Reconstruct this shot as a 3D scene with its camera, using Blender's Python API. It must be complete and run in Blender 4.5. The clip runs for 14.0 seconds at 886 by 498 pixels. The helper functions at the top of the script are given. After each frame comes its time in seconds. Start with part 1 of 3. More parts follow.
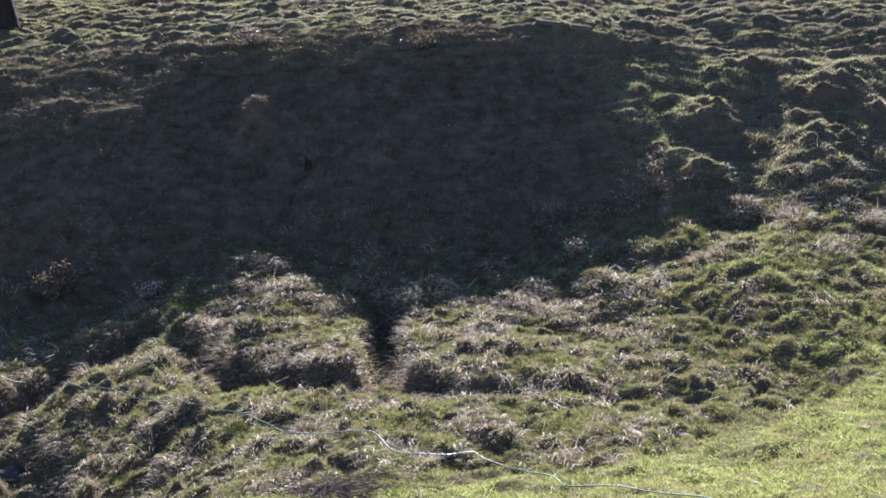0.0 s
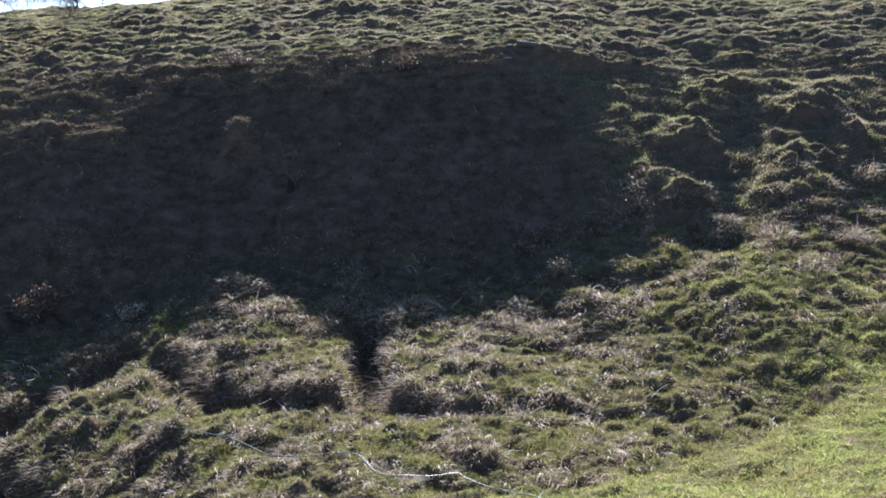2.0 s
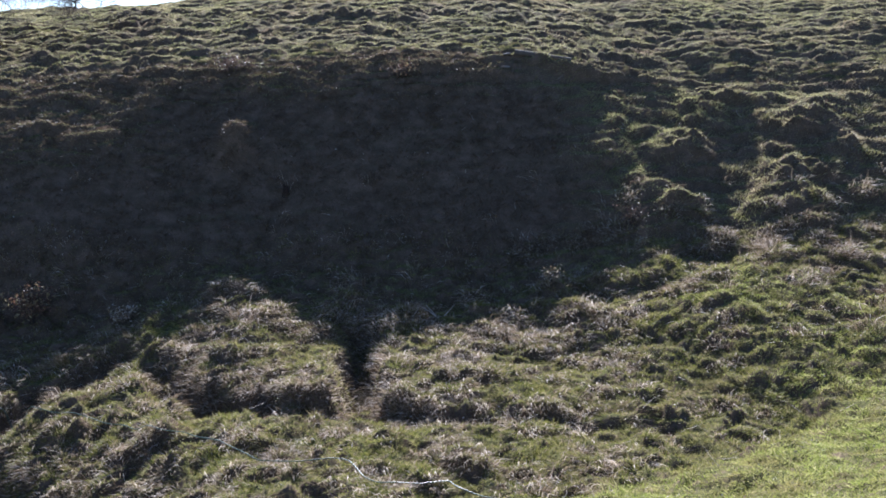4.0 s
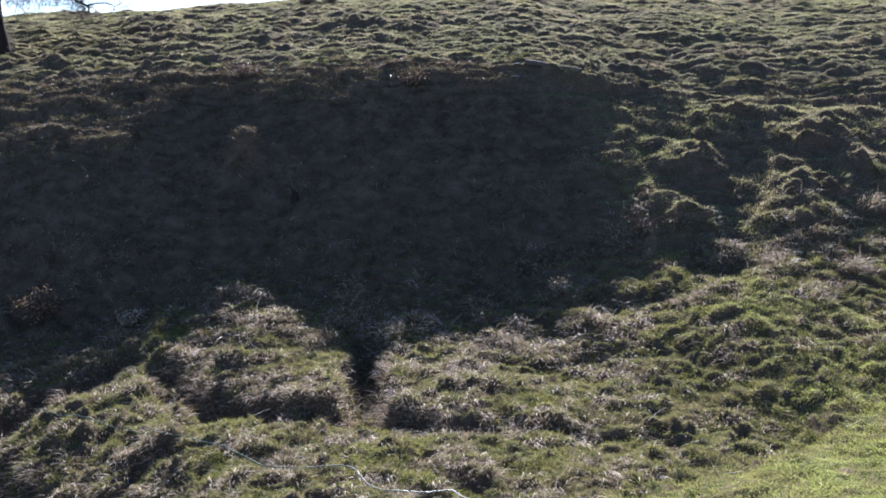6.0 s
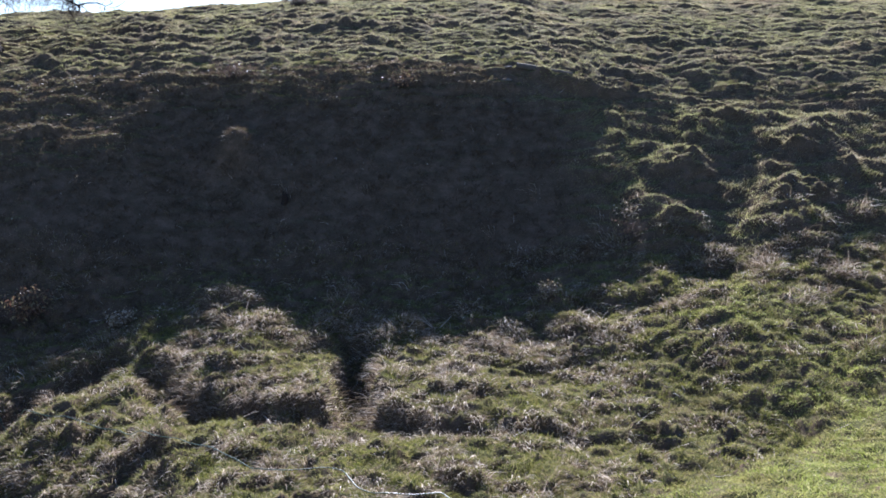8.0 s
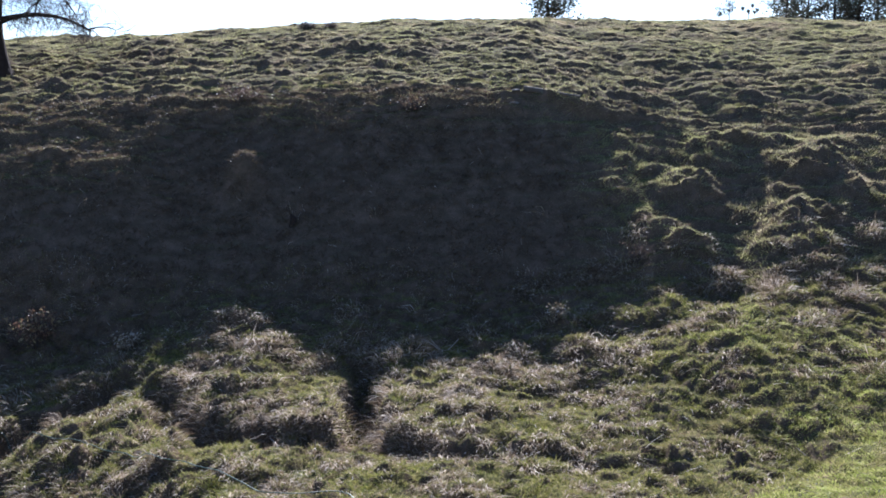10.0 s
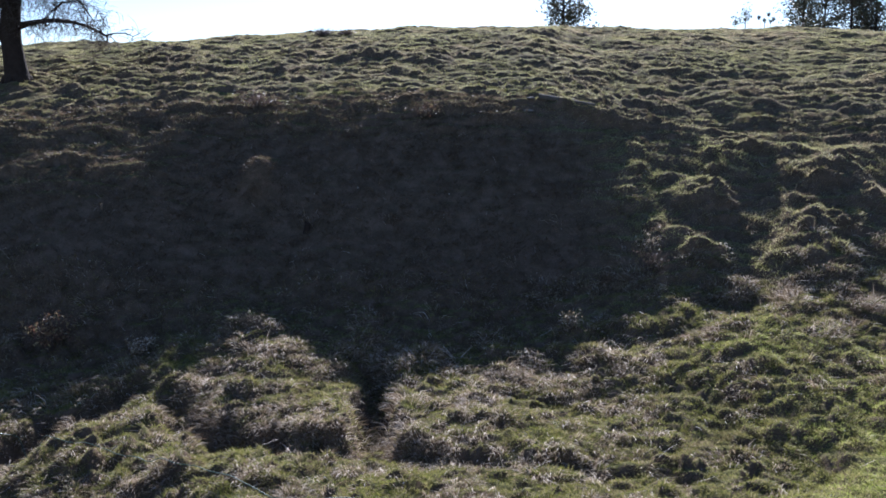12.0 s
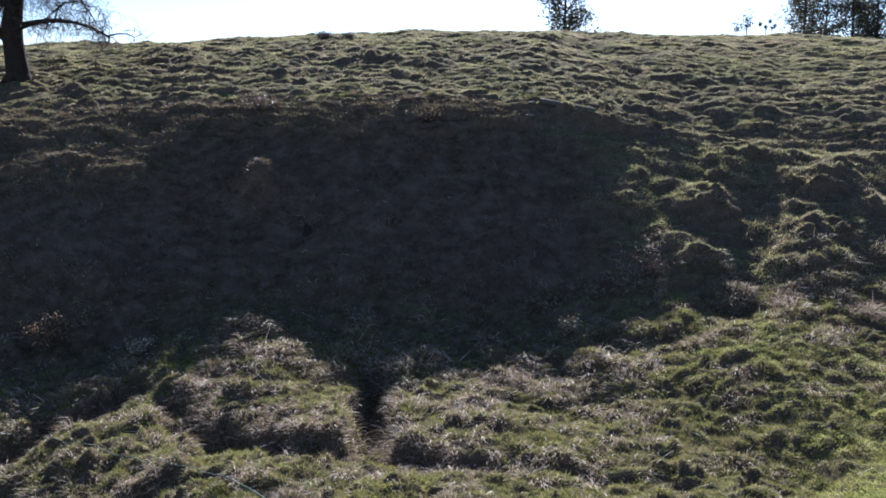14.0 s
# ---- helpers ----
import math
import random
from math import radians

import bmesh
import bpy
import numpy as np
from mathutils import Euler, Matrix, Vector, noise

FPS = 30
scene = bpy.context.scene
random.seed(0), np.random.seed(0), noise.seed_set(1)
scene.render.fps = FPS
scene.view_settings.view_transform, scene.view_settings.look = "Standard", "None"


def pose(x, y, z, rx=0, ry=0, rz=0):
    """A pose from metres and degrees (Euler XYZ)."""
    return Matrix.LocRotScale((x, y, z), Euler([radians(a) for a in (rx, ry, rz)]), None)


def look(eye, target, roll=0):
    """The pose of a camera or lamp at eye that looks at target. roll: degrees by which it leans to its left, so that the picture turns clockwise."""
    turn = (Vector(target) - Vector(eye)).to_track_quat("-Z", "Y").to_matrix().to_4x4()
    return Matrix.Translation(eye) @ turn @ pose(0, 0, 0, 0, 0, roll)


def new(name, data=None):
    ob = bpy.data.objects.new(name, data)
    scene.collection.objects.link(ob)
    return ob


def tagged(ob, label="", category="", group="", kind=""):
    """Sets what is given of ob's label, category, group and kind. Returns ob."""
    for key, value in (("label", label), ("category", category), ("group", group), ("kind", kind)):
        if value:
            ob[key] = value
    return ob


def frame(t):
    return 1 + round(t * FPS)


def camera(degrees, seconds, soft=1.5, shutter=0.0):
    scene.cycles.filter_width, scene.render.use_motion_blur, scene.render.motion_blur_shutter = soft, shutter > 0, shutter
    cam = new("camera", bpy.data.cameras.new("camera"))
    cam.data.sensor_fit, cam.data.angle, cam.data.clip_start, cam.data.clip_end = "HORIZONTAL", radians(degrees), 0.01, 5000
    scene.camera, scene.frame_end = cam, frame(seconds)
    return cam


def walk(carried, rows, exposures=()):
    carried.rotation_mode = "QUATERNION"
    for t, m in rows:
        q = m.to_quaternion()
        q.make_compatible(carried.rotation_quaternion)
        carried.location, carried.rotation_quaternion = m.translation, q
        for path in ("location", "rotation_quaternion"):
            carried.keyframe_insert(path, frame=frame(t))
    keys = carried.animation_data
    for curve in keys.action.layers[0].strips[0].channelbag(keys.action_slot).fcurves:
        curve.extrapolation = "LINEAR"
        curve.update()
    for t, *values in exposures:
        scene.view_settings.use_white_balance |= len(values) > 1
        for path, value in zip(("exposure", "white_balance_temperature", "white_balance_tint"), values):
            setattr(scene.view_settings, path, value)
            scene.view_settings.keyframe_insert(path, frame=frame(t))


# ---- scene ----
cam = camera(48, 14.0, soft=1.7)
EYE = 5.0
TURNS = [(0, 78.356, 2.727, -0.372), (0.1, 78.673, 2.742, -1.149), (0.2, 78.891, 2.757, -2.063), (0.3, 78.932, 2.773, -2.583), (0.4, 78.924, 2.788, -2.760),
         (0.5, 78.825, 2.803, -3.133), (0.6, 78.647, 2.858, -3.080), (0.7, 78.700, 2.912, -3.301), (0.8, 78.714, 2.967, -3.078), (0.9, 78.724, 3.021, -2.950),
         (1, 78.745, 3.076, -2.985), (1.1, 78.893, 3.085, -2.756), (1.2, 78.950, 3.094, -2.578), (1.3, 79.089, 3.104, -2.372), (1.4, 79.244, 3.113, -1.894),
         (1.5, 79.366, 3.122, -1.694), (2, 79.490, 2.865, -1.379), (2.5, 79.671, 2.781, -1.280), (3, 79.520, 2.358, -1.341), (3.2, 79.624, 2.179, -1.557),
         (5.5, 80.103, 1.211, -1.038), (5.7, 80.202, 1.139, -0.987), (5.8, 80.280, 1.104, -0.891), (6, 80.406, 1.032, -0.941), (6.1, 80.225, 1.075, -1.146),
         (6.2, 80.127, 1.119, -1.478), (6.3, 80.188, 1.162, -1.718), (6.4, 80.252, 1.206, -1.812), (6.5, 80.319, 1.249, -1.910), (6.7, 80.540, 1.244, -1.744),
         (6.8, 80.792, 1.241, -1.741), (7, 80.997, 1.236, -1.534), (7.5, 80.730, 0.867, -1.462), (7.7, 80.476, 0.657, -1.508), (9.8, 81.760, 0.708, -1.133),
         (10, 81.848, 0.641, -1.001), (10.1, 82.207, 0.522, -0.870), (10.2, 82.678, 0.403, -0.399), (10.3, 82.573, 0.285, -0.166), (10.4, 82.497, 0.166, -0.296),
         (10.5, 82.371, 0.047, -0.224), (10.6, 82.068, 0.018, -0.345), (10.7, 82.065, -0.011, -0.623), (10.8, 82.031, -0.041, -0.815), (10.9, 81.965, -0.070, -0.625),
         (11, 81.808, -0.099, -0.682), (11.1, 81.649, -0.045, -0.789), (11.2, 81.591, 0.009, -0.789), (11.3, 81.786, 0.063, -0.818), (11.4, 81.981, 0.117, -0.910),
         (11.5, 82.169, 0.171, -0.893), (11.6, 82.211, 0.200, -0.778), (11.7, 82.215, 0.229, -0.606), (11.8, 82.266, 0.259, -0.474), (11.9, 82.285, 0.288, -0.457),
         (12, 82.272, 0.317, -0.165), (12.1, 82.187, 0.254, -0.300), (12.2, 82.054, 0.190, -0.111), (12.3, 82.016, 0.127, -0.049), (12.4, 82.010, 0.063, -0.049),
         (12.5, 82.000, 0.000, 0.000), (12.6, 82.005, 0.011, -0.018), (12.7, 82.006, 0.022, -0.050), (12.8, 82.038, 0.032, -0.304), (12.9, 82.135, 0.043, -0.175),
         (13, 82.290, 0.054, -0.432), (13.1, 82.361, 0.095, -0.746), (13.2, 82.349, 0.135, -0.745), (13.3, 82.399, 0.176, -0.936), (13.4, 82.401, 0.216, -1.255),
         (13.5, 82.378, 0.257, -1.194), (13.6, 82.384, 0.163, -1.224), (13.7, 82.378, 0.069, -0.905), (13.8, 82.318, -0.025, -1.099), (13.9, 82.425, -0.119, -0.843),
         (14, 82.476, -0.213, -0.119)]
walk(cam, [(t, pose(0, 0, EYE, rx, ry, rz)) for t, rx, ry, rz in TURNS], exposures=[(t, stop, 5150, 20) for t, stop in ((0.0, 2.1), (1.0, 1.97), (3.0, 1.8), (7.0, 1.78), (10.0, 1.78), (12.5, 1.5), (14.0, 1.55))])

# ---- light ----
SUN_UP, SUN_RIGHT = 28.9, 3.5
world = bpy.data.worlds.new("world")
scene.world = world
world.use_nodes = True
wn = world.node_tree
sky = wn.nodes.new("ShaderNodeTexSky")
sky.sky_type, sky.sun_disc = "NISHITA", False
sky.sun_elevation, sky.sun_rotation = radians(SUN_UP), radians(SUN_RIGHT)
sky.air_density, sky.dust_density, sky.ozone_density = 1.0, 0.2, 2.0
wn.nodes["Background"].inputs[1].default_value = 0.05
wn.links.new(sky.outputs[0], wn.nodes["Background"].inputs[0])
lamp = bpy.data.lights.new("sun", "SUN")
lamp.energy, lamp.angle, lamp.color = 5.0, radians(0.55), (1.0, 0.905, 0.755)
sun = new("sun", lamp)
sun_way = Vector((math.sin(radians(SUN_RIGHT)) * math.cos(radians(SUN_UP)), math.cos(radians(SUN_RIGHT)) * math.cos(radians(SUN_UP)), math.sin(radians(SUN_UP))))
sun.matrix_world = look(sun_way * 60, (0, 0, 0))


# ---- lie of the land ----
def lattice(ix, iy, seed):
    """A steady random number from 0 to 1 for each lattice corner."""
    h = (ix.astype(np.int64) * 374761393 + iy.astype(np.int64) * 668265263 + seed * 1274126177) & 0x7FFFFFFF
    h = ((h ^ (h >> 13)) * 1274126177) & 0x7FFFFFFF
    h = ((h ^ (h >> 15)) * 60493) & 0x7FFFFFFF
    return (h & 0xFFFF) / 65535.0


def rough(x, y, size, seed):
    """Gradient noise from about -1 to 1 with lumps of the given size."""
    u, v = x / size, y / size
    iu, iv = np.floor(u), np.floor(v)
    fu, fv = u - iu, v - iv
    su, sv = fu * fu * fu * (fu * (fu * 6 - 15) + 10), fv * fv * fv * (fv * (fv * 6 - 15) + 10)
    corner = []
    for du, dv in ((0, 0), (1, 0), (0, 1), (1, 1)):
        a = lattice(iu + du, iv + dv, seed) * 2 * np.pi
        corner.append(np.cos(a) * (fu - du) + np.sin(a) * (fv - dv))
    low, high = corner[0] + su * (corner[1] - corner[0]), corner[2] + su * (corner[3] - corner[2])
    return 1.5 * (low + sv * (high - low))


def step(t, a, b):
    s = np.clip((t - a) / (b - a), 0, 1)
    return s * s * (3 - 2 * s)


def ramp(t, w):
    """0 below 0 and t above, with a bend of width w."""
    return w * np.logaddexp(0, t / w)


def along(x, y, ways, soft=(0.2, 1.45)):
    """Depth of cuts along ways of (x, y, half width, depth) corners; soft: where their sides begin and end, in half widths."""
    deep = np.zeros_like(x)
    x, y = x + 0.16 * rough(x, y, 0.55, 15), y + 0.16 * rough(x, y, 0.55, 16)
    for way in ways:
        for (ax, ay, aw, ad), (bx, by, bw, bd) in zip(way, way[1:]):
            s = np.clip(((x - ax) * (bx - ax) + (y - ay) * (by - ay)) / ((bx - ax) ** 2 + (by - ay) ** 2), 0, 1)
            off = np.hypot(x - ax - s * (bx - ax), y - ay - s * (by - ay)) / (aw + s * (bw - aw))
            deep = np.maximum(deep, (ad + s * (bd - ad)) * (1 - step(off, *soft)))
    return deep


CUTS = [[(-4.7, 16.5, 0.3, 0.05), (-4.0, 15.4, 0.4, 0.4), (-2.9, 14.55, 0.42, 0.42), (-1.9, 14.1, 0.38, 0.38), (-0.95, 14.0, 0.4, 0.42), (0.0, 13.6, 0.32, 0.2), (1.16, 13.3, 0.3, 0.16), (2.3, 13.1, 0.28, 0.14), (3.4, 12.9, 0.28, 0.1)],
        [(-5.2, 16.9, 0.35, 0.3), (-6.3, 15.9, 0.5, 0.6), (-7.0, 15.0, 0.6, 0.7), (-7.0, 13.9, 0.55, 0.55), (-6.3, 13.2, 0.5, 0.5), (-5.7, 12.9, 0.4, 0.2), (-5.5, 12.0, 0.5, 0.4), (-5.2, 11.0, 0.35, 0.1)]]
NOTCH = [(-1.22, 17.8, 0.36, 0.12), (-1.2, 17.1, 0.32, 0.4), (-1.14, 16.2, 0.3, 0.68), (-1.06, 15.2, 0.31, 0.78), (-0.97, 14.2, 0.33, 0.68)]
RIDGE = [(2.7, 26.0, 0.15, 0.1), (3.24, 25.9, 0.2, 0.22), (3.9, 25.9, 0.2, 0.28), (4.6, 26.1, 0.2, 0.26), (5.26, 26.4, 0.18, 0.14)]
MOUNDS = [(-4.25, 23.25, 0.42, 0.5), (3.4, 11.0, 0.5, 0.14), (4.6, 12.0, 0.6, 0.12), (2.2, 9.9, 0.45, 0.10), (-4.1, 18.2, 1.3, 0.14), (-2.7, 17.6, 0.8, 0.14), (3.6, 19.4, 0.6, 0.08), (2.5, 18.5, 0.4, 0.18), (3.05, 18.65, 0.34, 0.2), (3.6, 18.5, 0.4, 0.2), (4.5, 18.4, 0.6, 0.12), (1.2, 17.7, 0.9, -0.08), (3.75, 18.3, 0.8, -0.06), (4.1, 19.8, 0.7, -0.2), (3.0, 17.5, 1.1, 0.10), (4.9, 16.6, 1.0, 0.12), (5.2, 19.8, 0.6, -0.22), (6.3, 20.1, 0.6, -0.22), (5.85, 18.9, 0.55, -0.3), (5.2, 19.0, 0.45, -0.2), (-5.0, 16.9, 0.7, 0.04), (6.5, 21.6, 0.75, -0.24), (5.6, 21.9, 0.6, -0.16), (7.3, 23.0, 0.6, -0.14), (-3.95, 18.9, 0.5, 0.24), (-3.3, 18.6, 0.45, 0.2), (-5.1, 18.3, 0.4, 0.16)]

# grassy lips on the slope and the upper hill: x, y, half width, height
LIPS = [(7.0, 24.1, 0.5, 0.3), (8.0, 25.0, 0.9, 0.24), (6.15, 22.7, 0.6, 0.32), (4.5, 22.6, 0.45, 0.12), (4.85, 23.9, 0.48, 0.12), (5.05, 24.6, 0.35, 0.08), (8.4, 21.3, 0.7, 0.3), (9.05, 23.4, 0.75, 0.3), (9.6, 23.9, 0.6, 0.2),
        (7.8, 22.5, 0.35, 0.2), (7.85, 20.15, 0.8, 0.3), (9.85, 22.6, 0.5, 0.24), (5.2, 20.65, 0.45, 0.2), (8.1, 19.5, 0.6, 0.2), (3.55, 35.1, 0.8, 0.2), (-8.9, 33.6, 1.0, 0.25), (5.9, 27.6, 0.6, 0.2), (-2.2, 31.0, 0.8, 0.2)]


def lips(x, y):
    """Lips with a flat tread behind and a steep broken front."""
    worn = 0.85 + 0.6 * rough(x, y, 0.33, 73)
    x, y = x + 0.3 * rough(x, y, 0.5, 71), y + 0.17 * rough(x * 0.6, y, 0.42, 72)
    z = np.zeros_like(x)
    for mx, my, wide, tall in LIPS:
        back = y - my
        z = z + tall * np.exp(-((x - mx) / wide) ** 2) * np.where(back < 0, np.exp(-(back / 0.16) ** 2), np.exp(-(back / 1.0) ** 2))
    return z * worn


def cut_depth(x, y):
    """The trench, the side cuts and the narrow gully."""
    return np.maximum(along(x, y, CUTS), along(x, y, [NOTCH], (0.3, 1.4)))


def lie(x, y):
    """The smooth form of the ground: near bank, valley floor, steep slumped face, upper hill, crest."""
    wob = 0.5 * rough(x, y * 0 + 3.3, 3.5, 11)
    right = step(x, 2.5, 6.0)
    left = 1 - step(x, -8.8, -4.2)
    foot = 18.7 + wob + 0.1 * right - 0.7 * left
    brow = 26.2 + 0.6 * wob - 2.2 * left + 0.7 * right - 0.15 * step(x, -3, 3)
    rise = 4.95 - 0.85 * left - 1.35 * right
    face = rise / (brow - foot)
    floor = 0.04 + 0.13 * right * step(y, 11, 14)
    upper = 0.277 + 0.03 * left + 0.08 * right
    crest = 39.5 + 0.02 * x
    toe = 10.2 + 0.72 * ramp(x - 1.2, 0.4)
    z = EYE - 4.75 + floor * (y - 13)
    z = z + (face - floor) * ramp(y - foot, 0.75 + 0.4 * right)
    z = z + (upper - face) * ramp(y - brow, 0.16 + 1.2 * right + 1.5 * left)
    z = z - (upper + 0.2) * ramp(y - crest, 2.2)
    z = z + 0.2 * ramp(y - 75, 4)
    z = z + 0.2 * (ramp(toe - y, 0.35) - ramp(1.2 - y, 0.5)) + 0.19 * (ramp(10.2 - y, 0.5) - ramp(1.2 - y, 0.5))
    z = z - 0.25 * step(x, 1.0, 4.0) * (1 - step(y, 13, 17))
    z = z - 0.065 * ramp(-x - 3, 2.0) * step(y, 26, 38) + 0.045 * ramp(-x - 9, 0.8) * step(y, 26, 38) - 0.02 * ramp(x - 4, 1.0) * step(y, 28, 38)
    z = z - (0.2 * step(x, 2.5, 6.5) + 0.16 * (1 - step(x, -10, -5))) * step(y, 29, 37)
    z = z - 0.5 * (1 - step(x, -7.8, -4.6)) * step(y, 14.5, 16.5) * (1 - step(y, 18.5, 20.5))
    z = z - 0.19 * (1 - step(x, -5.5, -1.8)) * (ramp(16.2 - y, 0.5) - ramp(10.0 - y, 0.5))
    for mx, my, wide, tall in MOUNDS:
        z = z + tall * np.exp(-((x - mx) ** 2 + (y - my) ** 2) / wide ** 2)
    return z


def lawn_part(x, y):
    """Where the grass is short: the sunward near bank."""
    green = np.maximum(0.75 * np.exp(-((x - 5.9) / 1.2) ** 2 - ((y - 16.9) / 0.9) ** 2), 0.45 * step(x + 0.6 * rough(x, y, 1.4, 7), 4.2, 6.2) * (1 - step(y, 16.6, 18.0)))
    return np.maximum(green, step(10.2 + 0.72 * ramp(x - 1.2, 0.4) - y + 0.35 * rough(x, y, 1.3, 8), -0.3, 0.5))


def foot_shade(x, y):
    """Where thin growth, darkened to deepen the bank foot's shade, takes over from the meadow."""
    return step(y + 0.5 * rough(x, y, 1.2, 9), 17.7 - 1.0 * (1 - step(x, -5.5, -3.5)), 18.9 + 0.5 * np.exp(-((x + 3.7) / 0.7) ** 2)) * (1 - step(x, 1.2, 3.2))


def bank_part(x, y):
    """Where the ground is the steep bare face, with growth coloured for its shade."""
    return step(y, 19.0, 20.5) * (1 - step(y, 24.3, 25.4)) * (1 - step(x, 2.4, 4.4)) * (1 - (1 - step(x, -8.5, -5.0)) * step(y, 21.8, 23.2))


def ledges(x, y, z):
    """Sheep-trodden ledges that follow the slope: flat treads and steep broken fronts, as a change of height."""
    high = step(y, 26, 29)
    tall = 0.28 - 0.11 * high
    p = z + (0.20 - 0.02 * high) * rough(x * (0.5 + 0.3 * high), y, 1.2, 61) + (0.10 - 0.01 * high) * rough(x * 0.55, y, 0.55, 62)
    s = p / tall
    f = s - np.floor(s)
    strength = np.clip(0.5 - 0.14 * high + 0.55 * rough(x, y, 1.0, 63), 0.0, 0.8)
    return strength * tall * (step(f, 0.0, 0.36) - f)


def cushions(x, y, wide, deep, seed):
    """Rounded hummocks of uneven size, one to a cell of wide by deep metres: steep towards the valley, gentle behind. From 0 to about 1."""
    x, y = x + 0.2 * wide * rough(x, y, 0.5 * wide, seed + 1), y + 0.25 * deep * rough(x, y, 0.5 * wide, seed + 2)
    iu, iv = np.floor(x / wide), np.floor(y / deep)
    top = np.zeros_like(x)
    for du in (-1, 0, 1):
        for dv in (-1, 0, 1):
            cu, cv = iu + du, iv + dv
            size = 0.45 + 0.4 * lattice(cu, cv, seed + 5)
            u = (x / wide - cu - 0.1 - 0.8 * lattice(cu, cv, seed + 3)) / size
            v = (y / deep - cv - 0.1 - 0.8 * lattice(cu, cv, seed + 4)) / size
            v = np.where(v < 0, 1.7 * v, 0.85 * v)
            top = np.maximum(top, (0.25 + 0.75 * lattice(cu, cv, seed + 6)) * np.sqrt(np.clip(1 - u * u - v * v, 0, 1)))
    return top


def ground_height(x, y):
    """The lie of the land with its gullies, hummocks and tussocks."""
    x, y = np.asarray(x, float), np.asarray(y, float)
    wx, wy = x + 0.22 * rough(x, y, 0.5, 5), y + 0.22 * rough(x, y, 0.5, 6)
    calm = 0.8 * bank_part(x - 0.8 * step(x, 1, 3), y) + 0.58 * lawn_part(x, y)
    inside = step(y, 3, 6) * (1 - step(y, 60, 70)) * (1 - step(np.abs(x), 28, 34))
    high = step(y, 25, 28)
    patchy = 0.75 + 0.6 * rough(x, y, 1.7, 27)
    lumps, small = np.abs(rough(wx * 0.75, wy * 1.1, 0.8, 21)), np.abs(rough(wx * 0.9, wy, 0.34, 22))
    big, low = cushions(x, y, 0.85, 0.4, 101), cushions(x, y, 0.42, 0.23, 201)
    form = lie(x, y)
    z = form - cut_depth(x, y) + along(x, y, [RIDGE])
    trod = step(y, 18.8, 20.3) * (1 - 0.95 * bank_part(x, y)) * (1 - 0.6 * step(y, 36, 40))
    top = high * step(y, 30, 37)
    slope = trod * (1 - high)
    corner = 0.1 * (1 - step(x, -5, 0)) * (1 - step(y, 13.5, 15.5))
    floor = 1 - step(y, 18.4, 20.4)
    lump = floor * ((0.23 + corner) * patchy * lumps + (0.18 + corner) * small + 0.05 * low - 0.02 - 0.5 * corner)
    rank = (1 - step(x, -6.5, -2.5)) * step(y, 21.5, 23) * (1 - step(y, 31, 35))
    lump = lump + (1 - floor) * ((0.11 + 0.07 * rank + 0.01 * high - 0.07 * top) * patchy * big + (0.09 + 0.05 * rank + 0.03 * high - 0.05 * top - 0.04 * slope) * low)
    lump = lump + 0.09 * np.abs(rough(wx, wy, 0.17, 25)) * (1 - 0.4 * trod) - 0.15
    return z + inside * (trod * ledges(x, y, form) + lips(x, y) + (1 - calm) * lump + 0.14 * rough(x, y, 2.1, 23) * (1 - 0.5 * calm) + 0.07 * rough(x, y, 6.0, 24) * step(y, 25, 30))


# ---- end of the lie ----


# ---- materials ----
def material(name):
    m = bpy.data.materials.new(name)
    m.use_nodes = True
    return m, m.node_tree.nodes, m.node_tree.links


def stops(ramp_node, colours):
    els = ramp_node.color_ramp.elements
    while len(els) < len(colours):
        els.new(0.5)
    for el, (at, c) in zip(els, colours):
        el.position, el.color = at, (*c, 1)


def noise_node(nodes, links, scale, detail=4.0, rough_=0.6, coord="Object"):
    co, n = nodes.new("ShaderNodeTexCoord"), nodes.new("ShaderNodeTexNoise")
    n.inputs["Scale"].default_value, n.inputs["Detail"].default_value, n.inputs["Roughness"].default_value = scale, detail, rough_
    links.new(co.outputs[coord], n.inputs["Vector"])
    return n


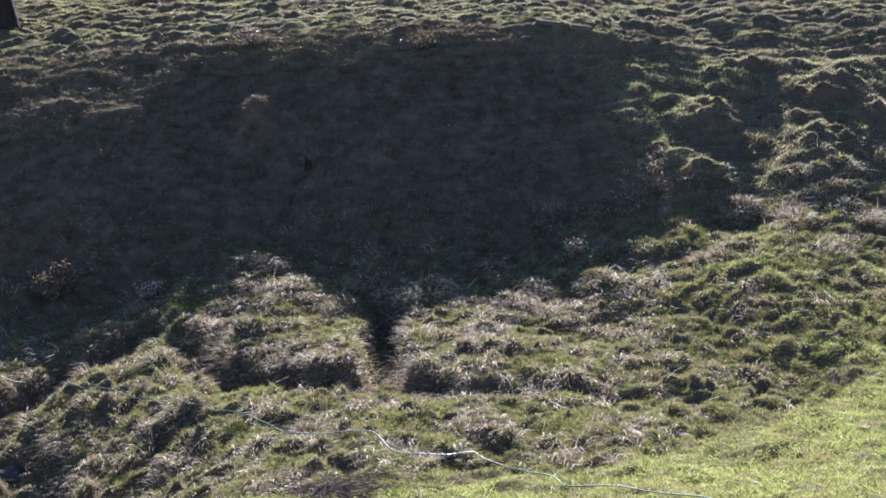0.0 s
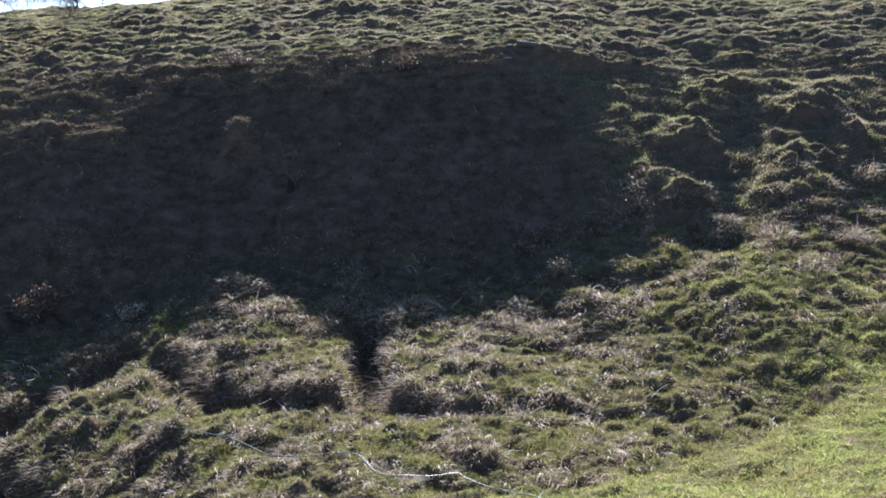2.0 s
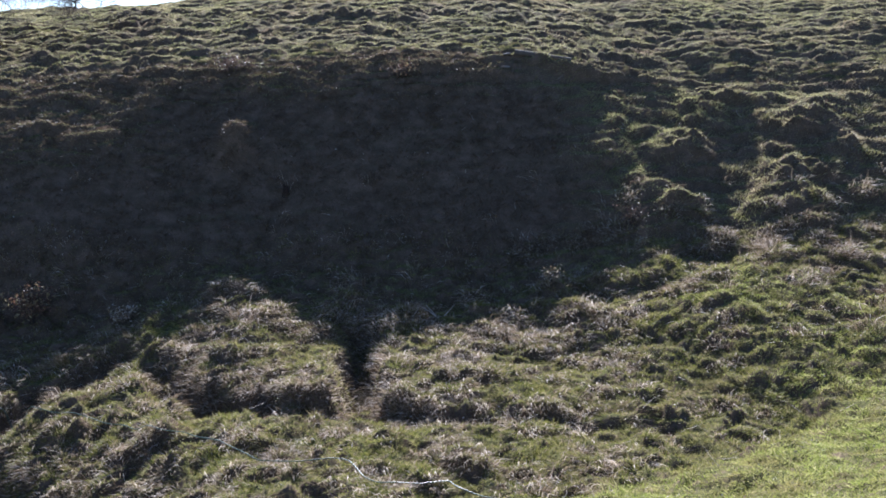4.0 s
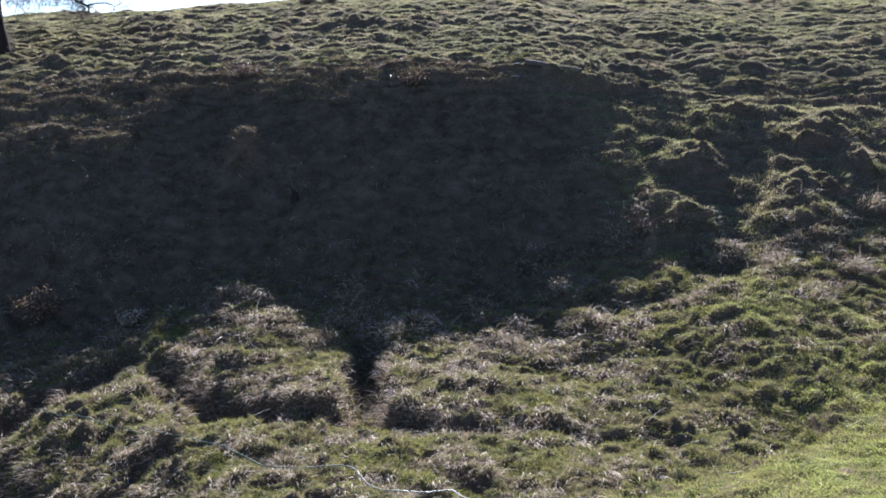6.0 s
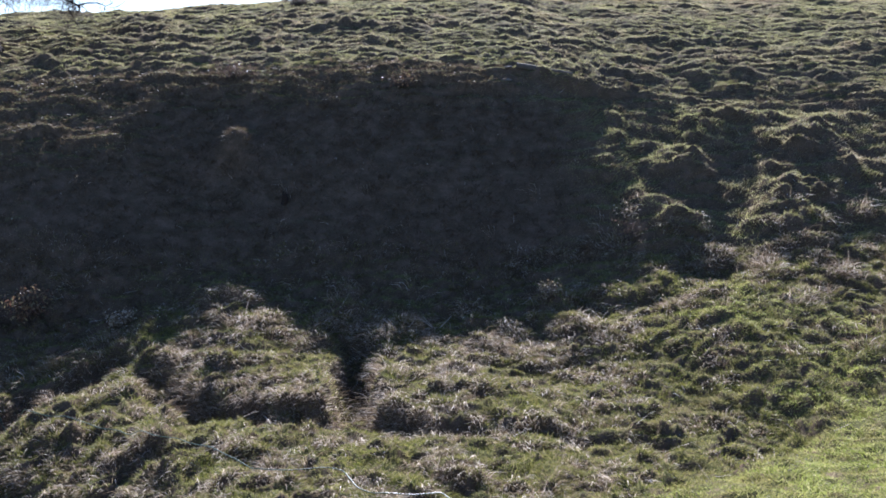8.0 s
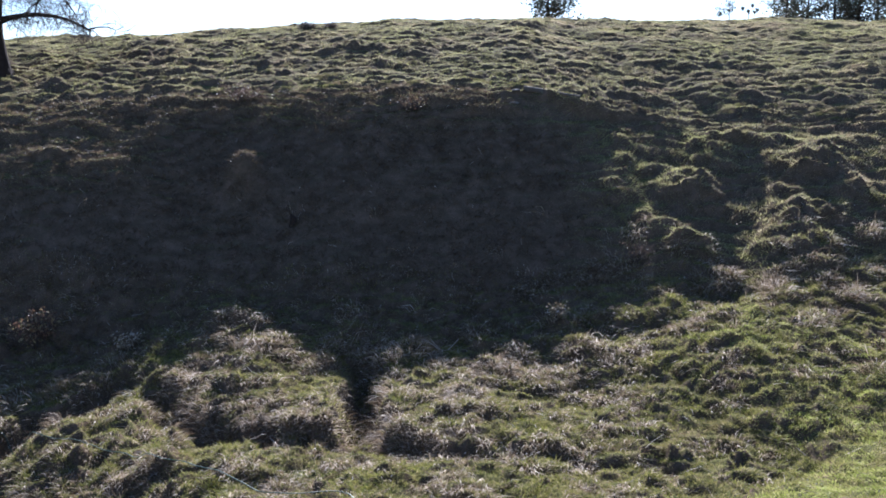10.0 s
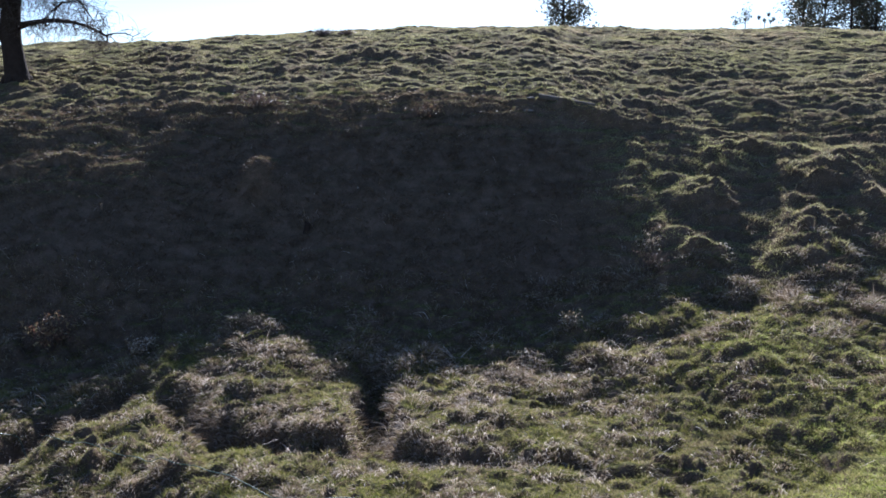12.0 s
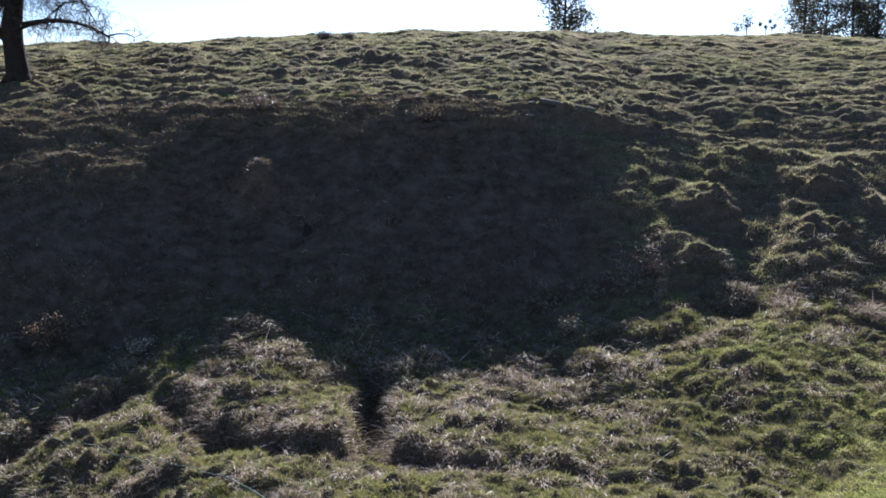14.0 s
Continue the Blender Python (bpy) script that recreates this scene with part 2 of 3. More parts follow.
def blade_material(name, colours, patch, see_through=0.45, gloss=0.25, amount=0.45, patches=1.3, moss=None):
    """Grass or leaves: a colour for each blade, drifting in patches and in wide mossy drifts, lit through from behind."""
    m, nodes, links = material(name)
    geo, ramp_node, mix = nodes.new("ShaderNodeNewGeometry"), nodes.new("ShaderNodeValToRGB"), nodes.new("ShaderNodeMixRGB")
    stops(ramp_node, colours)
    links.new(geo.outputs["Random Per Island"], ramp_node.inputs[0])
    n = noise_node(nodes, links, patches, 5.0, 0.65)
    cut = nodes.new("ShaderNodeMapRange")
    cut.inputs["From Min"].default_value, cut.inputs["From Max"].default_value, cut.inputs["To Max"].default_value = 0.42, 0.66, amount
    links.new(n.outputs[0], cut.inputs["Value"])
    links.new(cut.outputs[0], mix.inputs[0])
    links.new(ramp_node.outputs[0], mix.inputs[1])
    mix.inputs[2].default_value = (*patch, 1)
    tone = mix.outputs[0]
    if moss:
        wide, far, over = noise_node(nodes, links, 0.33, 5.0, 0.7), nodes.new("ShaderNodeMapRange"), nodes.new("ShaderNodeMixRGB")
        far.inputs["From Min"].default_value, far.inputs["From Max"].default_value, far.inputs["To Max"].default_value = 0.42, 0.6, 0.75
        links.new(wide.outputs[0], far.inputs["Value"])
        links.new(far.outputs[0], over.inputs[0])
        links.new(tone, over.inputs[1])
        over.inputs[2].default_value = (*moss, 1)
        tone = over.outputs[0]
    p, tr, add = nodes["Principled BSDF"], nodes.new("ShaderNodeBsdfTranslucent"), nodes.new("ShaderNodeMixShader")
    p.inputs["Roughness"].default_value, p.inputs["Specular IOR Level"].default_value = 0.5, gloss
    add.inputs[0].default_value = see_through
    links.new(tone, p.inputs["Base Color"])
    links.new(tone, tr.inputs["Color"])
    links.new(p.outputs[0], add.inputs[1])
    links.new(tr.outputs[0], add.inputs[2])
    links.new(add.outputs[0], nodes["Material Output"].inputs[0])
    return m


def earthy(name, colours, scale, fine, bump=0.5, roughness=0.9, gloss=0.2):
    m, nodes, links = material(name)
    p = nodes["Principled BSDF"]
    n, f = noise_node(nodes, links, scale), noise_node(nodes, links, fine, 6.0, 0.7)
    mix, ramp_node, b = nodes.new("ShaderNodeMath"), nodes.new("ShaderNodeValToRGB"), nodes.new("ShaderNodeBump")
    mix.operation = "MULTIPLY_ADD"
    half = nodes.new("ShaderNodeMath")
    half.operation = "MULTIPLY"
    half.inputs[1].default_value = 0.5
    links.new(n.outputs[0], half.inputs[0])
    links.new(f.outputs[0], mix.inputs[0])
    mix.inputs[1].default_value = 0.5
    links.new(half.outputs[0], mix.inputs[2])
    stops(ramp_node, colours)
    links.new(mix.outputs[0], ramp_node.inputs[0])
    links.new(ramp_node.outputs[0], p.inputs["Base Color"])
    b.inputs["Strength"].default_value, b.inputs["Distance"].default_value = bump, 0.03
    links.new(f.outputs[0], b.inputs["Height"])
    links.new(b.outputs[0], p.inputs["Normal"])
    p.inputs["Roughness"].default_value, p.inputs["Specular IOR Level"].default_value = roughness, gloss
    return m


def turf():
    """Thatch and moss where the ground lies flat, bare earth where it is steep."""
    m = earthy("turf", [(0.3, (0.056, 0.038, 0.026)), (0.48, (0.092, 0.069, 0.044)), (0.6, (0.142, 0.1, 0.07)), (0.75, (0.114, 0.098, 0.052))], 4.0, 30, 0.5, 1.0, 0.03)
    nodes, links = m.node_tree.nodes, m.node_tree.links
    geo, split, rng_, mix, green = (nodes.new("ShaderNode" + k) for k in ("NewGeometry", "SeparateXYZ", "MapRange", "MixRGB", "ValToRGB"))
    links.new(geo.outputs["Normal"], split.inputs[0])
    links.new(split.outputs["Z"], rng_.inputs["Value"])
    rng_.inputs["From Min"].default_value, rng_.inputs["From Max"].default_value, rng_.inputs["To Max"].default_value = 0.87, 0.98, 0.7
    stops(green, [(0.35, (0.05, 0.065, 0.016)), (0.5, (0.12, 0.125, 0.035)), (0.65, (0.19, 0.145, 0.085))])
    n = noise_node(nodes, links, 2.3, 6.0, 0.7)
    links.new(n.outputs[0], green.inputs[0])
    p = nodes["Principled BSDF"]
    bare = p.inputs["Base Color"].links[0].from_socket
    links.new(rng_.outputs[0], mix.inputs[0])
    links.new(bare, mix.inputs[1])
    links.new(green.outputs[0], mix.inputs[2])
    links.new(mix.outputs[0], p.inputs["Base Color"])
    return m


M_SOIL = turf()
M_GREEN = blade_material("green_blades", [(0.0, (0.07, 0.09, 0.018)), (0.4, (0.17, 0.18, 0.037)), (0.75, (0.29, 0.27, 0.077)), (1.0, (0.42, 0.36, 0.21))], (0.20, 0.155, 0.085), gloss=0.15)
# dark brown blades: part of the bank's shade is put into their colour
M_BANK_SHADE = blade_material("shade_toned_bank_blades", [(0.0, (0.076, 0.059, 0.034)), (0.5, (0.122, 0.096, 0.056)), (0.95, (0.162, 0.126, 0.08)), (1.0, (0.26, 0.2, 0.16))], (0.15, 0.095, 0.07), gloss=0.06)
M_LAWN = blade_material("short_blades", [(0.0, (0.205, 0.255, 0.045)), (0.5, (0.36, 0.40, 0.095)), (1.0, (0.52, 0.48, 0.22))], (0.31, 0.24, 0.11), amount=0.65, gloss=0.15, patches=1.9)
M_STRAW = blade_material("dry_blades", [(0.0, (0.11, 0.072, 0.044)), (0.5, (0.28, 0.215, 0.132)), (0.75, (0.49, 0.405, 0.26)), (0.92, (0.74, 0.65, 0.53))], (0.22, 0.15, 0.10), 0.42, 0.08)
M_UPPER = blade_material("upper_blades", [(0.0, (0.18, 0.17, 0.045)), (0.5, (0.375, 0.34, 0.145)), (1.0, (0.58, 0.51, 0.345))], (0.32, 0.22, 0.165), 0.55, gloss=0.1, amount=0.8, patches=0.8, moss=(0.29, 0.295, 0.11))
M_BARK = earthy("bark", [(0.3, (0.018, 0.013, 0.01)), (0.6, (0.05, 0.038, 0.03)), (0.8, (0.09, 0.08, 0.06))], 5, 40, 0.9, 0.95, 0.08)
M_TWIG = earthy("twigs", [(0.3, (0.05, 0.038, 0.032)), (0.7, (0.13, 0.105, 0.085))], 8, 60, 0.3, 0.9, 0.1)
M_BRUSH = earthy("dead_twigs", [(0.3, (0.04, 0.026, 0.028)), (0.7, (0.11, 0.075, 0.075))], 8, 60, 0.3, 0.9, 0.1)
M_NEEDLE = blade_material("needles", [(0.0, (0.03, 0.035, 0.025)), (0.6, (0.06, 0.065, 0.04)), (1.0, (0.11, 0.10, 0.06))], (0.09, 0.075, 0.055), 0.3)
M_OAKLEAF = blade_material("oak_leaves", [(0.0, (0.09, 0.08, 0.05)), (0.6, (0.16, 0.15, 0.09)), (1.0, (0.24, 0.21, 0.14))], (0.12, 0.12, 0.07), 0.4)
M_RUSSET = blade_material("russet_leaves", [(0.0, (0.08, 0.04, 0.03)), (0.45, (0.17, 0.09, 0.06)), (0.75, (0.28, 0.18, 0.10)), (1.0, (0.42, 0.36, 0.17))], (0.12, 0.12, 0.05), 0.3, patches=5.0)
M_ROSE = blade_material("rose_leaves", [(0.0, (0.05, 0.032, 0.026)), (0.6, (0.1, 0.062, 0.052)), (1.0, (0.26, 0.18, 0.15))], (0.08, 0.085, 0.035), 0.3, amount=0.7, patches=4.0)
M_DUSK = blade_material("dusky_leaves", [(0.0, (0.05, 0.04, 0.035)), (0.6, (0.09, 0.07, 0.06)), (1.0, (0.14, 0.11, 0.09))], (0.07, 0.06, 0.045), 0.25)
M_PALE = earthy("pale_litter", [(0.3, (0.35, 0.29, 0.22)), (0.7, (0.6, 0.54, 0.46))], 6, 40, 0.2, 0.6)
M_CHERT = earthy("chert", [(0.3, (0.14, 0.12, 0.1)), (0.7, (0.26, 0.23, 0.19))], 6, 40, 0.5, 0.9, 0.1)
M_DRIFT = earthy("weathered_wood", [(0.3, (0.06, 0.05, 0.04)), (0.6, (0.13, 0.11, 0.09)), (0.8, (0.21, 0.185, 0.15))], 7, 55, 0.6, 0.85, 0.15)
M_STONE = earthy("stone", [(0.3, (0.05, 0.045, 0.045)), (0.7, (0.11, 0.1, 0.09))], 4, 30, 0.7, 1.0, 0.03)


def hose_material():
    m, nodes, links = material("hose_skin")
    n, r = noise_node(nodes, links, 2.2, 2.0), nodes.new("ShaderNodeValToRGB")
    stops(r, [(0.42, (0.03, 0.07, 0.04)), (0.6, (0.1, 0.145, 0.1))])
    links.new(n.outputs[0], r.inputs[0])
    links.new(r.outputs[0], nodes["Principled BSDF"].inputs["Base Color"])
    nodes["Principled BSDF"].inputs["Roughness"].default_value, nodes["Principled BSDF"].inputs["Specular IOR Level"].default_value = 0.4, 0.45
    return m


M_HOSE = hose_material()


# ---- mesh helpers ----
def mesh_of(name, verts, tris, mat, smooth=False):
    """A mesh from arrays of corners and triangles."""
    verts, tris = np.asarray(verts, np.float32), np.asarray(tris, np.int32)
    me = bpy.data.meshes.new(name)
    me.vertices.add(len(verts))
    me.vertices.foreach_set("co", verts.ravel())
    me.loops.add(tris.size)
    me.loops.foreach_set("vertex_index", tris.ravel())
    me.polygons.add(len(tris))
    me.polygons.foreach_set("loop_start", np.arange(0, tris.size, 3, dtype=np.int32))
    me.update(calc_edges=True)
    if smooth:
        me.polygons.foreach_set("use_smooth", np.ones(len(tris), bool))
    me.materials.append(mat)
    return me


def part(name, me, parent, label=""):
    ob = new(name, me)
    ob.parent = parent
    return tagged(ob, label)


def unit(v):
    return v / np.maximum(np.linalg.norm(v, axis=-1, keepdims=True), 1e-9)


def tubes(lines, sides=6):
    """Corners and triangles of tapering tubes along lines of (point, radius)."""
    verts, tris, base = [], [], 0
    ring = np.linspace(0, 2 * np.pi, sides, endpoint=False)
    for line in lines:
        pts, rad = np.array([p for p, _ in line], float), np.array([r for _, r in line], float)
        way = unit(np.gradient(pts, axis=0))
        side = np.where(np.abs(way[:, 2:3]) > 0.9, np.cross(way, (1.0, 0, 0)), np.cross(way, (0, 0, 1.0)))
        side = unit(side)
        up = np.cross(side, way)
        v = pts[:, None] + rad[:, None, None] * (np.cos(ring)[None, :, None] * side[:, None] + np.sin(ring)[None, :, None] * up[:, None])
        n = len(pts)
        verts.append(v.reshape(-1, 3))
        a = (np.arange(n - 1)[:, None] * sides + np.arange(sides)[None]).ravel()
        b = (np.arange(n - 1)[:, None] * sides + (np.arange(sides)[None] + 1) % sides).ravel()
        tris += [base + np.stack([a, b, b + sides], 1), base + np.stack([a, b + sides, a + sides], 1)]
        base += n * sides
    return np.concatenate(verts), np.concatenate(tris)


# ---- ground ----
def spread(parts, grow, far):
    """Grid lines: even steps in the middle, growing steps out to far on both sides."""
    mid = np.concatenate([np.arange(a, b, s) for a, b, s in parts])
    def out(start, first, end):
        got, d = [], first
        while abs(got[-1] if got else start) < end:
            got.append((got[-1] if got else start) + d)
            d *= grow
        return np.array(got)
    return np.concatenate([out(mid[0], -parts[0][2], far)[::-1], mid, out(mid[-1], parts[-1][2], far)])


SHEET = {}


def surface(x, y):
    """The height of the ground's own mesh at x, y."""
    xs, ys, z = SHEET["xs"], SHEET["ys"], SHEET["z"]
    i, j = np.clip(np.searchsorted(xs, x) - 1, 0, len(xs) - 2), np.clip(np.searchsorted(ys, y) - 1, 0, len(ys) - 2)
    u, v = (x - xs[i]) / (xs[i + 1] - xs[i]), (y - ys[j]) / (ys[j + 1] - ys[j])
    return (z[j, i] * (1 - u) + z[j, i + 1] * u) * (1 - v) + (z[j + 1, i] * (1 - u) + z[j + 1, i + 1] * u) * v


def build_ground():
    xs = spread([(-22, -10, 0.12), (-10, 10, 0.066), (10, 24, 0.12)], 1.35, 2600)
    ys = spread([(7.0, 20.0, 0.062), (20.0, 27.0, 0.068), (27.0, 41.0, 0.085)], 1.35, 2600)
    gx, gy = np.meshgrid(xs, ys)
    z = ground_height(gx, gy)
    nx, ny = len(xs), len(ys)
    i = (np.arange(ny - 1)[:, None] * nx + np.arange(nx - 1)[None]).ravel()
    tris = np.concatenate([np.stack([i, i + 1, i + nx + 1], 1), np.stack([i, i + nx + 1, i + nx], 1)])
    SHEET.update(xs=xs, ys=ys, z=z)
    ob = new("ground", mesh_of("ground", np.stack([gx, gy, z], -1).reshape(-1, 3), tris, M_SOIL, True))
    return tagged(ob, "hummocky green hillside with a steep slumped face above a small valley floor", "ground", kind="structure")


build_ground()


# ---- grass ----
def lean_of(x, y, d=0.07):
    gx = (surface(x + d, y) - surface(x - d, y)) / (2 * d)
    gy = (surface(x, y + d) - surface(x, y - d)) / (2 * d)
    return np.clip(np.stack([-gx, -gy], -1), -1.5, 1.5)


def grass(name, label, x, y, length, width, droop, mat, rng, out=None, sink=0.012, plain=False):
    """Bent pointed blades rooted at x, y; out: the way in which each one leans from its tuft."""
    n = len(x)
    fall = np.clip(lean_of(x, y), -0.9, 0.9) + rng.normal(0, 0.15, (n, 2))
    p = np.stack([x, y, surface(x, y) - sink], -1)
    turn = rng.uniform(0, 2 * np.pi, n)
    loose = np.stack([np.cos(turn), np.sin(turn)], -1) * rng.uniform(0.05, 0.6, n)[:, None]
    if out is not None:
        loose = 0.5 * loose + out
    up = unit(np.concatenate([0.5 * fall + loose, np.ones((n, 1))], 1))
    over = unit(np.concatenate([(0.9 * fall + loose) * (0.7 + droop), np.full((n, 1), 0.75 - droop)], 1) + rng.normal(0, 0.15, (n, 3)))
    across = unit(np.cross(up, rng.normal(0, 1, (n, 3)))) * (width * rng.uniform(0.6, 1.35, n))[:, None] * 0.5
    size = (length * rng.uniform(0.5, 1.35, n))[:, None]
    mid = p + up * size * 0.45
    tip = mid + over * size * 0.6
    if plain:
        v = np.stack([p - across, p + across, tip], 1).reshape(-1, 3)
        return tagged(new(name, mesh_of(name, v, np.arange(3 * n).reshape(-1, 3), mat)), label, "grass", kind="stuff")
    v = np.stack([p, mid + across, mid - across, tip], 1).reshape(-1, 3)
    i = np.arange(n)[:, None] * 4
    tris = np.concatenate([i + [[0, 1, 2]], i + [[2, 1, 3]]], 1).reshape(-1, 3)
    return tagged(new(name, mesh_of(name, v, tris, mat)), label, "grass", kind="stuff")


def tufts(rng, x, y, blades, spread_, splay):
    """Blades round each tuft's middle: their places and the way they lean outwards."""
    n = len(x)
    off = rng.normal(0, 1, (n, blades, 2))
    comb = np.stack([rough(x, y, 0.45, 51), rough(x, y, 0.45, 52) - 0.15], -1)[:, None] * 0.8 + rng.normal(0, 0.15, (n, 1, 2))
    out = off * splay + comb
    place = np.stack([x, y], -1)[:, None] + off * spread_
    return place[..., 0].ravel(), place[..., 1].ravel(), out.reshape(-1, 2)


def scatter(rng, n, near, far, half=0.53):
    """Places spread evenly over the wedge between two distances."""
    y = np.sqrt(rng.uniform(near ** 2, far ** 2, n))
    return rng.uniform(-half, half + 0.03, n) * y, y


def grow_all():
    rng = np.random.default_rng(7)
    # green turf of the valley floor: short on the tops of the hummocks, thinner on their fronts
    x, y = scatter(rng, 54000, 7.6, 20.5, 0.5)
    held = np.abs(lean_of(x, y)[:, 0]) < rng.uniform(1.0, 2.2, len(x))
    patch = 0.5 + 0.5 * rough(x, y, 0.8, 31)
    keep = held & (rng.uniform(0, 1, len(x)) > 0.86 * lawn_part(x, y)) & (rng.uniform(0, 1, len(x)) < 0.8 + 0.4 * patch) & (rng.uniform(0, 1, len(x)) > 0.5 * cut_depth(x, y)) & (rng.uniform(0, 1, len(x)) > 0.85 * np.maximum(foot_shade(x, y), step(y, 18.3, 20.3)))
    x, y, out = tufts(rng, x[keep], y[keep], 11, 0.05, 0.15)
    grass("grass", "tufts of yellow-green meadow grass on the hummocky valley floor", x, y, 0.06 + 0.03 * rough(x, y, 1.1, 32) + 0.09 * np.clip(rough(x, y, 0.3, 30), 0, 1), 0.0075, 0.45, M_GREEN, rng, out)
    # dead grass hanging over the shaded fronts of the hummocks
    x, y = scatter(rng, 52000, 7.6, 20.5, 0.5)
    tilt = lean_of(x, y)
    front, held = -tilt[:, 1], np.abs(tilt[:, 0]) < rng.uniform(1.0, 2.2, len(x))
    dry = 0.6 * rough(x, y, 0.9, 33) + 0.75 * rough(x, y, 0.33, 34) + 0.7 * np.clip(front, -0.6, 0.7) - 0.03 * (1 - step(x, -6, 0)) - 0.4 * step(x, 3.2, 6.0) * (1 - 0.6 * step(y, 16.8, 18.3)) + 0.25 * np.exp(-((x - 0.9) / 1.5) ** 2 - ((y - 16.9) / 0.6) ** 2)
    keep = held & (dry > 0.36 + 0.12 * step(x, 1.5, 4.0)) & (rng.uniform(0, 1, len(x)) > 0.88 * lawn_part(x, y)) & (rng.uniform(0, 1, len(x)) > 0.5 * cut_depth(x, y)) & (rng.uniform(0, 1, len(x)) > 0.92 * foot_shade(x, y))
    x, y, out = tufts(rng, x[keep], y[keep], 8, 0.06, 0.3)
    grass("dry_grass", "drooping tussocks of pale dead grass among the green", x, y, 0.19 + 0.08 * rough(x, y, 0.5, 35), 0.0075, 0.85, M_STRAW, rng, out)
    # tall bleached tussocks that stand up out of the shade's edge
    x, y = scatter(rng, 3400, 15.4, 22.0, 0.5)
    keep = (rough(x, y, 0.9, 81) + 0.4 * rough(x, y, 0.3, 82) > 0.42) & (rng.uniform(0, 1, len(x)) > 0.5 * cut_depth(x, y)) & (rng.uniform(0, 1, len(x)) < 1 - (0.9 - 0.4 * step(x, 1.5, 3.5)) * step(y, 18.6, 20))
    x, y, out = tufts(rng, x[keep], y[keep], 24, 0.08, 0.3)
    grass("tall_grass", "tall bleached grass tussocks along the foot of the bank", x, y, 0.32 + 0.1 * rough(x, y, 0.4, 83), 0.008, 0.75, M_STRAW, rng, out)
    # shaggy skirts on the steep fronts of the trench
    x, y = rng.uniform(-4.2, 3.0, 9000), rng.uniform(13.3, 15.8, 9000)
    front = -lean_of(x, y)[:, 1]
    keep = (front > 0.55) & (rough(x, y, 0.4, 84) > 0.0)
    x, y, out = tufts(rng, x[keep], y[keep], 8, 0.05, 0.3)
    grass("skirt_grass", "withered grass hanging down the sides of the trench", x, y, 0.17 + 0.06 * rough(x, y, 0.4, 85), 0.0075, 0.8, M_STRAW, rng, out)
    # short lawn of the near bank
    x, y = scatter(rng, 56600, 6.8, 18.2, 0.5)
    keep = (rng.uniform(0, 1, len(x)) < lawn_part(x, y)) & (rng.uniform(0, 1, len(x)) < 0.8 + 0.4 * rough(x, y, 0.5, 39))
    x, y, out = tufts(rng, x[keep], y[keep], 9, 0.04, 0.5)
    grass("short_grass", "short bright yellow-green grass on the near bank", x, y, 0.062 + 0.045 * rough(x, y, 0.6, 38), 0.009, 0.35, M_LAWN, rng, out)
    # thin growth on the steep bank and its foot, coloured dark for their shade
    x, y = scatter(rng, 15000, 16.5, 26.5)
    keep = rng.uniform(0, 1, len(x)) < np.maximum(0.1 * step(y, 19, 20) + bank_part(x, y), foot_shade(x, y))
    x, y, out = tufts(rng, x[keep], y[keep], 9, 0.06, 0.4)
    grass("bank_grass", "thin grass on the steep bank and its foot, darkened for the shade", x, y, np.full(len(x), 0.15), 0.011, 0.6, M_BANK_SHADE, rng, out)
    # the upper hill and the gentler slope beside the bank
    x, y = scatter(rng, 49000, 18.2, 41.5)
    keep = (rng.uniform(0, 1, len(x)) < 0.85 + 0.5 * rough(x, y, 1.0, 36)) & (rng.uniform(0, 1, len(x)) > bank_part(x, y)) & (rng.uniform(0, 1, len(x)) < step(y, 18.2, 20.3))
    x, y, out = tufts(rng, x[keep], y[keep], 17, 0.16, 0.1)
    out = 0.6 * out + np.array([0.0, -0.4])
    shaggy = step(x, 2.6, 4.4) * (1 - step(y, 24.0, 27.0))
    grass("hill_grass", "wind-combed grass hummocks on the upper hillside", x, y, 0.062 + 0.022 * rough(x, y, 1.5, 37) + shaggy * (0.015 + 0.13 * np.clip(rough(x, y, 0.45, 40), 0, 1)), 0.0125, 0.55, M_UPPER, rng, out, plain=True)


grow_all()


# ---- trees ----
def limb(rng, start, way, length, radius, bend, lift, steps=7, end=0.25):
    """A wandering, tapering line from start."""
    p, w, line = np.array(start, float), unit(np.array(way, float)), []
    for k in range(steps + 1):
        s = k / steps
        line.append((p.copy(), radius * (1 - s * (1 - end))))
        w = unit(w + rng.normal(0, bend, 3) + np.array([0, 0, lift]))
        p = p + w * length / steps
    return line


def leaf_cards(rng, centres, count, spread_, size, mat, name, flat=1.0):
    """Small two-triangle leaves scattered round the centres."""
    c = np.repeat(np.asarray(centres, float), count, 0)
    n = len(c)
    c = c + rng.normal(0, 1, (n, 3)) * np.array([spread_, spread_, spread_ * flat])
    a = unit(rng.normal(0, 1, (n, 3)))
    b = unit(np.cross(a, rng.normal(0, 1, (n, 3))))
    s = (size * rng.uniform(0.5, 1.4, n))[:, None]
    v = np.stack([c - a * s, c + b * s * 0.4, c + a * s, c - b * s * 0.4], 1).reshape(-1, 3)
    i = np.arange(n)[:, None] * 4
    return mesh_of(name, v, np.concatenate([i + [[0, 1, 2]], i + [[0, 2, 3]]], 1).reshape(-1, 3), mat)


